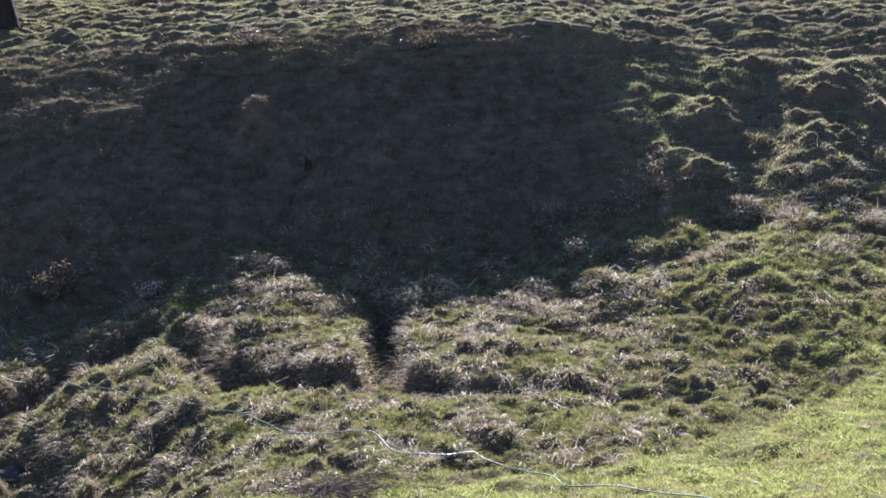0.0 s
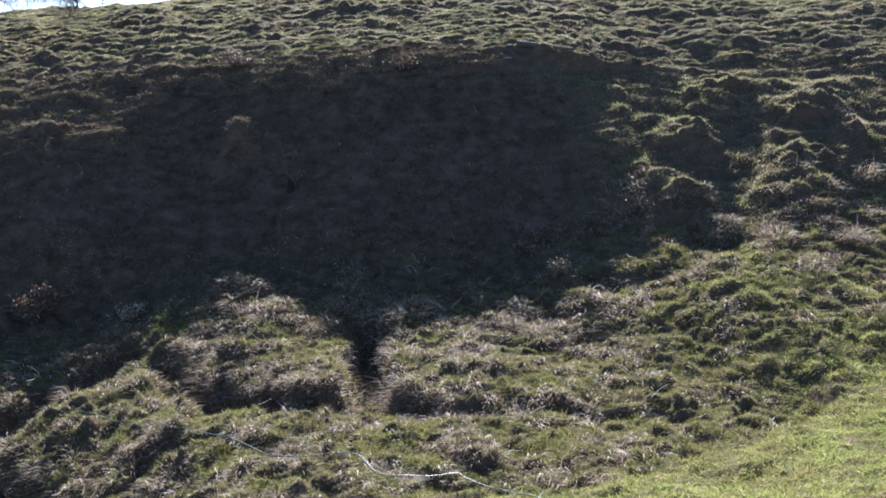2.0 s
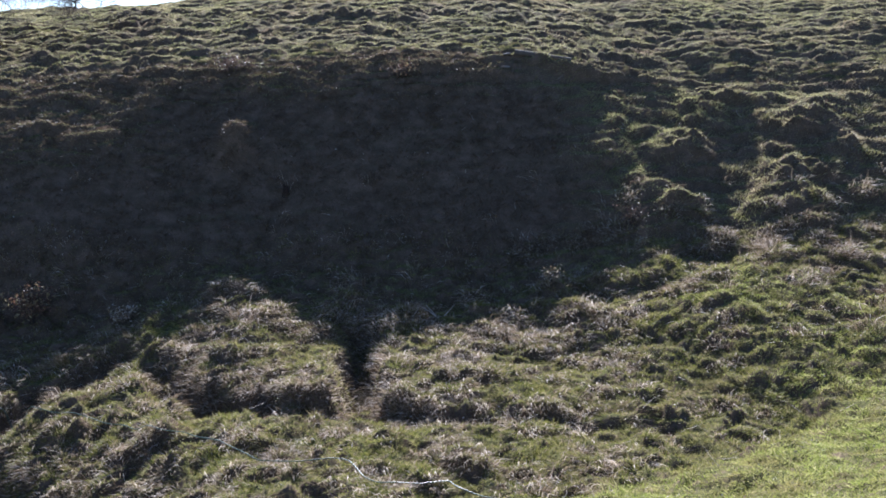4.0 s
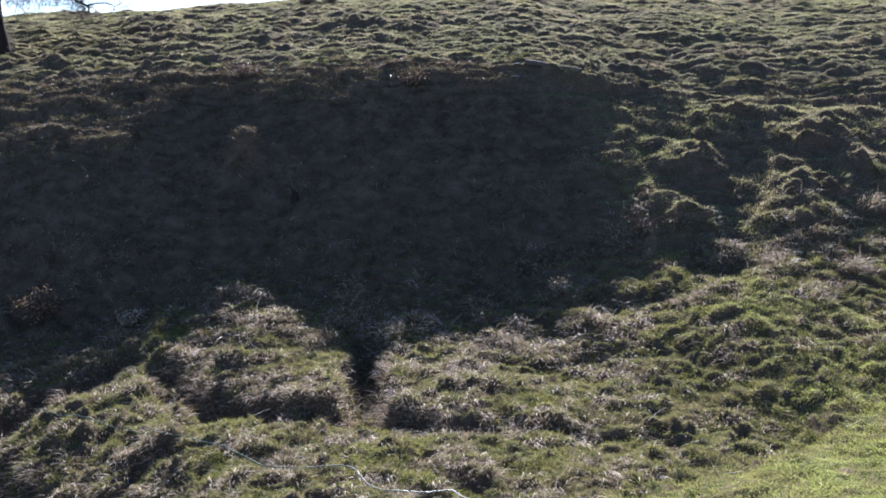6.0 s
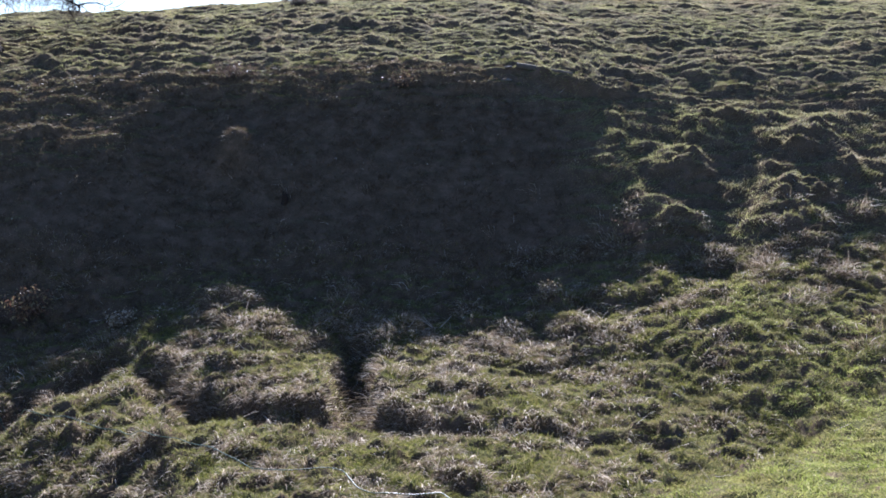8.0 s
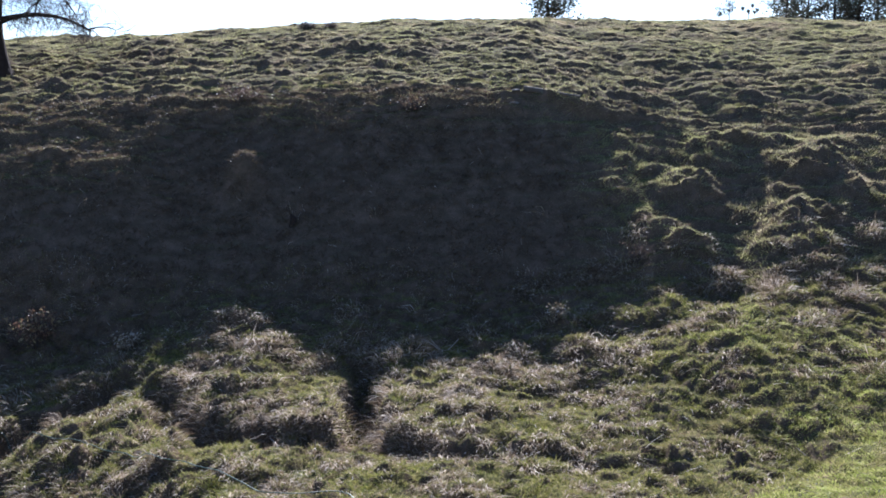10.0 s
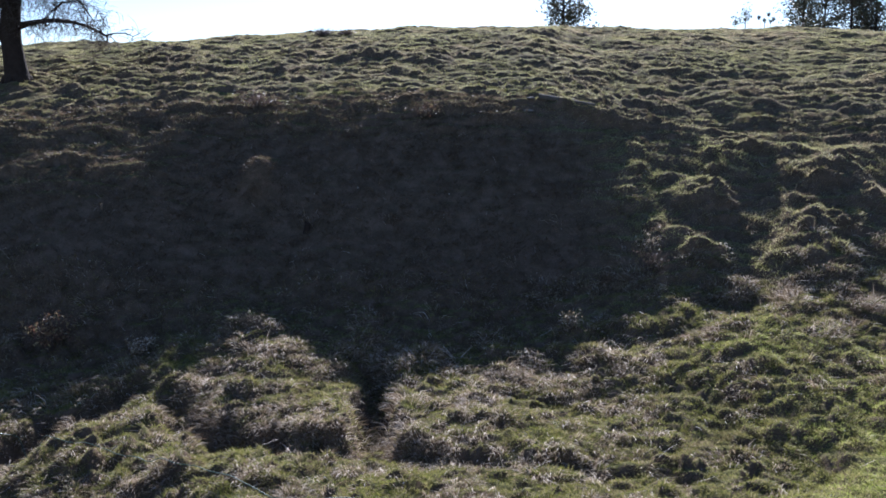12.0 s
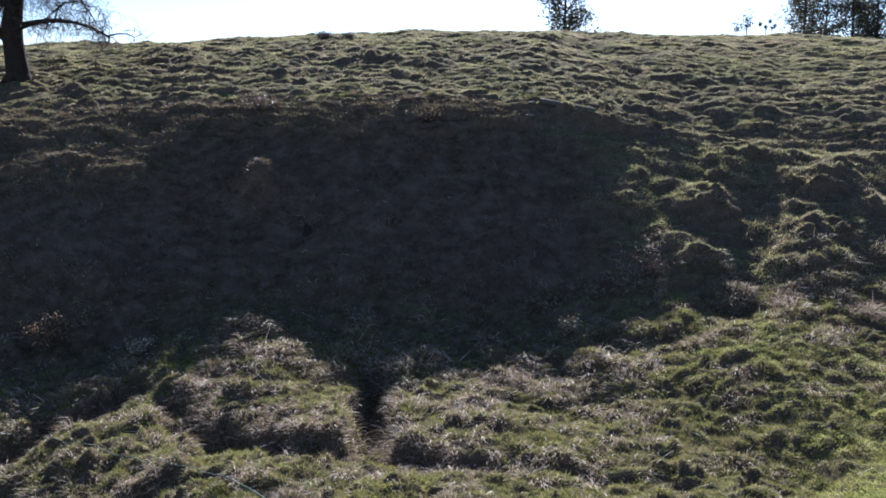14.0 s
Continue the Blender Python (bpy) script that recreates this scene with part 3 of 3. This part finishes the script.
def oak(x, y):
    rng = np.random.default_rng(3)
    z = float(surface(x, y)) - 0.08
    root = tagged(new("oak_tree"), "old nearly leafless oak with drooping twigs on the upper hillside", "tree")
    root.location = (x, y, z)
    trunk = [((0.02, 0, -0.15), 0.42), ((0.02, 0, 0.1), 0.37), ((0.0, 0, 0.35), 0.335), ((-0.05, 0, 0.8), 0.30), ((-0.1, 0, 1.3), 0.285), ((-0.1, 0, 1.75), 0.29),
             ((-0.03, 0, 2.2), 0.255), ((0.04, 0.02, 2.7), 0.24), ((0.12, 0.1, 3.4), 0.2), ((0.1, 0.2, 4.2), 0.15), ((0.0, 0.2, 5.0), 0.09)]
    part("trunk", mesh_of("trunk", *tubes([trunk], 14), M_BARK, True), root)
    for k in range(5):
        a = k * 1.35 + 0.5
        part("root", mesh_of("root", *tubes([[((0.2 * math.cos(a), 0.2 * math.sin(a), 0.4), 0.09), ((0.38 * math.cos(a), 0.38 * math.sin(a), 0.12), 0.10), ((0.6 * math.cos(a), 0.6 * math.sin(a), -0.15), 0.06)]], 7), M_BARK, True), root)
    low = [((0.05, 0, 1.66), 0.12), ((0.45, -0.05, 1.76), 0.085), ((0.95, -0.1, 1.83), 0.07), ((1.3, -0.1, 1.83), 0.06), ((1.75, -0.1, 1.78), 0.052), ((2.2, -0.12, 1.63), 0.044),
           ((2.5, -0.1, 1.48), 0.04), ((2.68, -0.1, 1.38), 0.03), ((2.66, -0.1, 1.24), 0.02)]
    left = [((-0.2, 0, 1.3), 0.17), ((-0.6, 0.0, 1.65), 0.15), ((-1.1, 0.1, 2.3), 0.12), ((-1.7, 0.1, 3.2), 0.09)]
    tail = [((2.6, -0.1, 1.4), 0.028), ((2.9, -0.1, 1.47), 0.022), ((3.2, -0.1, 1.47), 0.018), ((3.4, -0.1, 1.38), 0.015), ((3.36, -0.1, 1.26), 0.01)]
    fork = [((3.3, -0.1, 1.42), 0.014), ((3.42, -0.1, 1.55), 0.01), ((3.38, -0.1, 1.66), 0.006)]
    up = [((1.15, -0.1, 1.82), 0.04), ((1.25, -0.12, 2.15), 0.034), ((1.45, -0.12, 2.32), 0.028), ((1.8, -0.1, 2.36), 0.02), ((2.15, -0.1, 2.25), 0.012)]
    limbs = [low, left, tail, fork, up]
    for k in range(15):
        a = k * 2.4 + 0.3
        s = trunk[7 + k % 4][0]
        limbs.append(limb(rng, s, (math.cos(a), math.sin(a), 0.55), rng.uniform(1.8, 2.9), 0.09, 0.2, 0.02))
    for sz, wx, wz, far in ((2.5, 1, 0.5, 2.2), (2.8, 1, 0.6, 2.6), (3.2, 1, 0.35, 2.8), (3.0, 0.8, 0.9, 2.4), (3.8, 1, 0.2, 3.0), (2.4, -1, 0.3, 2.2), (2.9, -1, 0.5, 2.6), (3.4, -0.8, 0.2, 2.8), (2.2, -0.5, 0.3, 2.0)):
        limbs.append(limb(rng, (0.1, 0.0, sz), (wx, rng.uniform(-0.5, 0.3), wz), far, 0.06, 0.13, -0.13, 8))
    for line in limbs:
        part("branch", mesh_of("branch", *tubes([line], 6), M_BARK, True), root)
    twigs, tips = [], []
    for line in limbs:
        for p, r in line[1:]:
            for _ in range(14 if r > 0.03 else 1 if line is tail or line is fork else 7):
                w = np.array([rng.normal(), rng.normal() * 0.7, rng.uniform(-0.6, 0.9)])
                t = limb(rng, p, w, rng.uniform(0.35, 1.0), 0.0105, 0.3, -0.17, 5)
                twigs.append(t)
                for q, _ in t[2:]:
                    t2 = limb(rng, q, rng.normal(0, 1, 3) + (0, 0, -0.4), rng.uniform(0.2, 0.55), 0.008, 0.3, -0.25, 3)
                    twigs.append(t2)
                    tips.append(t2[-1][0])
    part("crown", mesh_of("crown", *tubes(twigs, 3), M_TWIG), root, "fine grey drooping twigs")["kind"] = "stuff"
    part("foliage", leaf_cards(rng, tips, 2, 0.08, 0.016, M_OAKLEAF, "foliage"), root, "a few withered leaves")["kind"] = "stuff"
    return root


def pine(x, y, tall, wide, seed, first=0.1, clumps=9):
    rng = np.random.default_rng(seed)
    z = float(surface(x, y)) - 0.1
    root = tagged(new("pine_tree"), "dark green pine with ragged boughs behind the crest of the hill", "tree", "pines behind the crest")
    root.location = (x, y, z)
    trunk = [((0.05 * rng.normal(), 0.05 * rng.normal(), tall * s), 0.013 * tall * (1 - 0.85 * s)) for s in np.linspace(0, 1, 9)]
    part("trunk", mesh_of("trunk", *tubes([trunk], 8), M_BARK, True), root)
    centres = []
    for k in range(int(tall * 7)):
        s = rng.uniform(first, 0.98)
        a, reach = k * 2.4, wide * (1 - s) ** 0.55 * rng.uniform(0.45, 1.25)
        line = limb(rng, (0, 0, tall * s), (math.cos(a), math.sin(a), 0.3), max(reach, 0.35), 0.05 * (1.1 - s), 0.14, 0.04, 6)
        part("bough", mesh_of("bough", *tubes([line], 4), M_BARK), root)
        for q, _ in line[2:]:
            centres += [q + rng.normal(0, 0.15, 3)]
        for q, _ in line[3:]:
            for _ in range(2):
                spur = limb(rng, q, rng.normal(0, 1, 3) + (0, 0, 0.4), 0.45, 0.015, 0.15, 0.05, 3)
                centres += [spur[2][0], spur[3][0]]
    part("needles", leaf_cards(rng, centres, clumps, 0.13, 0.085, M_NEEDLE, "needles", 0.8), root, "dark green needle clumps")
    return root


oak(-12.1, 28.9)
pine(6.35, 52.0, 8.0, 1.9, 21, clumps=7)
for px, py, ph, pw, ps in ((20.4, 57, 7.5, 2.0, 26), (21.9, 60, 9.5, 2.4, 22), (23.5, 58, 9.0, 2.0, 23), (25.6, 61, 10.0, 2.6, 24), (27.6, 58, 9.5, 2.6, 25), (29.6, 61, 10.0, 2.6, 27), (22.9, 60.5, 10.0, 2.4, 28), (24.7, 57.5, 9.5, 2.3, 29), (26.7, 59.5, 10.0, 2.4, 30)):
    pine(px, py, ph, pw + 0.6, ps, clumps=4)


def sapling(x, y, tall, heads, seed):
    """A thin sapling with a few dense tufts of leaves."""
    rng = np.random.default_rng(seed)
    z = float(surface(x, y)) - 0.05
    root = tagged(new("sapling"), "thin sapling with a few round leaf clumps on the crest", "sapling", "saplings on the crest")
    root.location = (x, y, z)
    part("stem", mesh_of("stem", *tubes([[((0, 0, 0), 0.05), ((0.03, 0, tall * 0.5), 0.04), ((0, 0, tall), 0.02)]], 5), M_BARK, True), root)
    for hx, hz, size in heads:
        line = limb(rng, (0, 0, tall * 0.45), (hx, 0.02, hz - tall * 0.45), math.hypot(hx, hz - tall * 0.45), 0.02, 0.02, 0.0, 4)
        part("branch", mesh_of("branch", *tubes([line], 4), M_TWIG), root)
        part("leaf_clump", leaf_cards(rng, [np.array((hx, 0.0, hz))], int(40 + 900 * size), size, 0.055, M_NEEDLE, "leaf_clump", 1.3), root)["kind"] = "stuff"
    return root


sapling(15.65, 52.0, 3.1, ((-0.5, 3.2, 0.12), (0.05, 3.65, 0.13), (0.0, 3.35, 0.13)), 41)
sapling(16.8, 52.5, 3.2, ((-0.3, 3.45, 0.04), (0.2, 3.6, 0.04), (0.45, 3.35, 0.04), (0.0, 3.3, 0.04), (0.3, 3.25, 0.03)), 42)


# ---- shrubs, log, stump ----
def shrub(x, y, wide, tall, mat, label, seed, leaves=26, leaf=0.035, stems=16):
    rng = np.random.default_rng(seed)
    z = float(surface(x, y)) - 0.03
    root = tagged(new("shrub"), label, "shrub")
    root.location = (x, y, z)
    tips = []
    for k in range(stems):
        a = k * 2.4
        r = wide * 0.5 * math.sqrt((k + 0.5) / stems)
        line = limb(rng, (0.15 * r * math.cos(a), 0.15 * r * math.sin(a), 0), (r * math.cos(a), r * math.sin(a), tall * rng.uniform(0.6, 1.1)), math.hypot(r, tall) * 0.95, 0.010, 0.12, 0.0, 5)
        part("stem", mesh_of("stem", *tubes([line], 4), M_TWIG), root)
        tips += [q for q, _ in line[2:]]
    part("leaves", leaf_cards(rng, tips, leaves, 0.07, leaf, mat, "leaves", 0.8), root)
    return root


shrub(-7.45, 18.6, 0.8, 0.7, M_RUSSET, "low bush with russet and yellow leaves below the bank", 51, 15)
shrub(-0.38, 25.4, 0.85, 0.38, M_RUSSET, "sparse bush of bent pale twigs on the brow of the bank", 52, 5, 0.02, 26)
shrub(-4.72, 26.05, 1.15, 0.42, M_ROSE, "low rounded bush of pinkish dry leaves on the brow", 53, 13, 0.024, 26)
shrub(-4.05, 35.4, 0.62, 0.22, M_DUSK, "low dark bush on the crest of the hill", 57, 26, 0.022, 26)
shrub(-3.3, 35.5, 0.5, 0.18, M_DUSK, "low dark bush on the crest of the hill", 58, 26, 0.022, 20)
shrub(-5.65, 18.35, 0.45, 0.32, M_STRAW, "small dry bush among the tussocks", 54, 14, 0.03, 10)
shrub(2.45, 18.4, 0.24, 0.26, M_STRAW, "pale dry seed heads at the edge of the shade", 55, 16, 0.02, 9)
shrub(4.35, 20.3, 0.6, 0.36, M_ROSE, "brownish low bush on the slope", 56, 8, 0.018, 16)


def fallen_log():
    rng = np.random.default_rng(61)
    x, y = np.linspace(2.55, 4.0, 10), np.linspace(26.06, 25.98, 10) + rng.normal(0, 0.012, 10)
    z = np.polyval(np.polyfit(x, surface(x, y), 1), x)
    line = [(np.array(p), 0.085 - 0.004 * k + rng.normal(0, 0.004)) for k, p in enumerate(zip(x, y, z + 0.05))]
    line = [(line[0][0] + (0.02, 0, 0), 0.02)] + line
    root = tagged(new("fallen_log"), "grey weathered log half sunk in the grassy lip of the bank", "log")
    part("trunk", mesh_of("trunk", *tubes([line], 11), M_DRIFT, True), root)
    part("stub", mesh_of("stub", *tubes([limb(rng, line[4][0], (0.3, -0.3, 0.9), 0.16, 0.022, 0.05, 0, 3)], 6), M_DRIFT, True), root)


def stump(x, y):
    z = float(surface(x, y)) - 0.08
    rng = np.random.default_rng(62)
    line = [((0, 0, 0), 0.10), ((0.01, 0, 0.1), 0.075), ((0.02, 0, 0.2), 0.065), ((0.03, 0.01, 0.27), 0.055), ((0.03, 0.01, 0.26), 0.015)]
    root = tagged(new("tree_stump"), "short broken reddish-brown stump on the shaded bank", "stump")
    root.location = (x, y, z)
    part("wood", mesh_of("wood", *tubes([line], 9), M_BARK, True), root)
    for k in range(3):
        part("splinter", mesh_of("splinter", *tubes([limb(rng, (0.035 * math.cos(k * 2.1), 0.035 * math.sin(k * 2.1), 0.24), (0, 0, 1), 0.1, 0.015, 0.1, 0, 3)], 4), M_BARK), root)


def rock(x, y, size, seed, label, mat=M_STONE):
    bm = bmesh.new()
    bmesh.ops.create_icosphere(bm, subdivisions=4, radius=1.0)
    for v in bm.verts:
        n = v.co.normalized()
        k = 1 + 0.28 * noise.noise(n * 1.3 + Vector((seed, 0, 0))) + 0.1 * noise.noise(n * 4 + Vector((0, seed, 0)))
        v.co = Vector((n.x * size[0], n.y * size[1], n.z * size[2])) * k
    me = bpy.data.meshes.new("rock")
    bm.to_mesh(me)
    bm.free()
    me.polygons.foreach_set("use_smooth", np.ones(len(me.polygons), bool))
    me.materials.append(mat)
    ob = tagged(new("rock", me), label, "rock")
    ob.location = (x, y, float(surface(x, y)) + size[2] * 0.25)
    return ob


fallen_log()
stump(-2.95, 21.7)
for sx, sy, size, seed in ((2.26, 25.72, (0.13, 0.08, 0.04), 8.0), (2.34, 25.95, (0.11, 0.08, 0.035), 9.0), (2.36, 26.12, (0.1, 0.07, 0.03), 11.0)):
    tagged(rock(sx, sy, size, seed, "small flat grey-brown stone on the brow of the bank", M_CHERT), group="stones on the brow")
rock(-6.45, 13.45, (0.2, 0.16, 0.17), 3.0, "dark grey stone half sunk in the grass")


# ---- hose ----
HOSE = [(-9.5, 16.2), (-7.34, 15.5), (-6.96, 15.81), (-6.01, 14.75), (-4.96, 14.2), (-4.42, 13.9), (-3.81, 13.38), (-3.39, 13.27), (-2.83, 12.8), (-2.13, 11.82), (-1.66, 11.72), (-1.18, 11.8),
        (-0.99, 11.69), (-0.78, 11.14), (-0.6, 10.91), (-0.18, 10.9), (0.22, 10.98), (0.28, 10.8), (0.46, 10.57), (1.03, 9.61), (1.06, 9.19), (1.56, 8.82), (1.86, 8.25), (2.1, 7.9), (2.2, 7.2)]


def hose():
    pts = np.array(HOSE)
    at = np.concatenate([[0], np.cumsum(np.hypot(*np.diff(pts, axis=0).T))])
    s = np.linspace(0, at[-1], 420)
    # smooth the way through the corners
    x, y = np.interp(s, at, pts[:, 0]), np.interp(s, at, pts[:, 1])
    soft = np.hanning(9) / np.hanning(9).sum()
    x, y = (np.convolve(np.pad(c, 4, mode="edge"), soft, "valid") for c in (x, y))
    z = np.maximum(lie(x, y) - cut_depth(x, y) + 0.10, surface(x, y) + 0.12)
    wide = np.hanning(19) / np.hanning(19).sum()
    z = np.convolve(np.pad(z, 9, mode="edge"), wide, "valid")
    line = [(np.array(p), 0.007) for p in zip(x, y, z)]
    ob = new("garden_hose", mesh_of("garden_hose", *tubes([line], 8), M_HOSE, True))
    tagged(ob, "thin green garden hose lying in curves over the grass", "hose")


hose()


# ---- litter ----
def litter():
    rng = np.random.default_rng(71)
    x, y = scatter(rng, 800, 8.5, 26)
    keep = rng.uniform(0, 1, len(x)) < np.where(y > 19, 0.5, 0.75)
    c = np.stack([x, y, surface(x, y) + 0.07], -1)[keep]
    me = leaf_cards(rng, c, 1, 0.01, 0.02, M_PALE, "fallen_leaves")
    tagged(new("fallen_leaves", me), "pale withered leaves strewn over the grass", "leaves", kind="stuff")
    x, y = scatter(rng, 260, 18.4, 25.5)
    keep = bank_part(x, y) > 0.3
    c = np.stack([x, y, surface(x, y) + 0.1], -1)[keep]
    me = leaf_cards(rng, c, 7, 0.06, 0.018, M_RUSSET, "brown_leaves", 0.6)
    tagged(new("brown_leaves", me), "reddish-brown withered leaves caught on the bank", "leaves", kind="stuff")
    sticks = []
    x, y = scatter(rng, 200, 8.5, 20)
    for px, py in zip(x, y):
        a = rng.uniform(0, 6.28)
        sticks.append(limb(rng, (px, py, float(surface(px, py)) + 0.05), (math.cos(a), math.sin(a), rng.uniform(-0.1, 0.5)), rng.uniform(0.12, 0.35), 0.0035, 0.12, 0, 4, 0.5))
    x, y = scatter(rng, 60, 18.0, 25.5)
    for px, py in zip(x, y):
        sticks.append(limb(rng, (px, py, float(surface(px, py))), (rng.normal(0, 0.8), rng.normal(0, 0.5), 0.8), rng.uniform(0.08, 0.26), 0.005, 0.2, 0, 4, 0.5))
    tagged(new("dry_stalks", mesh_of("dry_stalks", *tubes(sticks, 3), M_PALE)), "thin pale dry stalks among the grass", "stalks", kind="stuff")
    pile = []
    for _ in range(280):
        px, py, a = -1.31 + rng.normal(0, 0.32), 10.0 + rng.normal(0, 0.24), rng.uniform(0, 6.28)
        pile.append(limb(rng, (px, py, float(surface(px, py)) + rng.uniform(0.02, 0.2)), (math.cos(a), math.sin(a), rng.normal(0, 0.15)), rng.uniform(0.15, 0.42), 0.005, 0.12, 0, 4, 0.5))
    tagged(new("brushwood", mesh_of("brushwood", *tubes(pile, 4), M_BRUSH)), "heap of thin purplish-brown dead twigs on the grass", "brushwood", kind="stuff")


def forked_stalk(x, y, seed):
    rng = np.random.default_rng(seed)
    z = float(surface(x, y)) - 0.02
    root = tagged(new("dead_stalk"), "bent pale dead stalks at the edge of the shade", "stalk", "dead stalks")
    root.location = (x, y, z)
    for dx, dz in ((-0.25, 0.28), (-0.18, 0.24), (0.2, 0.24)):
        part("stalk", mesh_of("stalk", *tubes([limb(rng, (dx * 0.3, 0, 0), (dx, 0, dz), math.hypot(dx, dz), 0.008, 0.08, 0, 4, 0.5)], 4), M_PALE), root)


litter()
forked_stalk(-0.34, 17.6, 72)
forked_stalk(0.28, 17.7, 73)
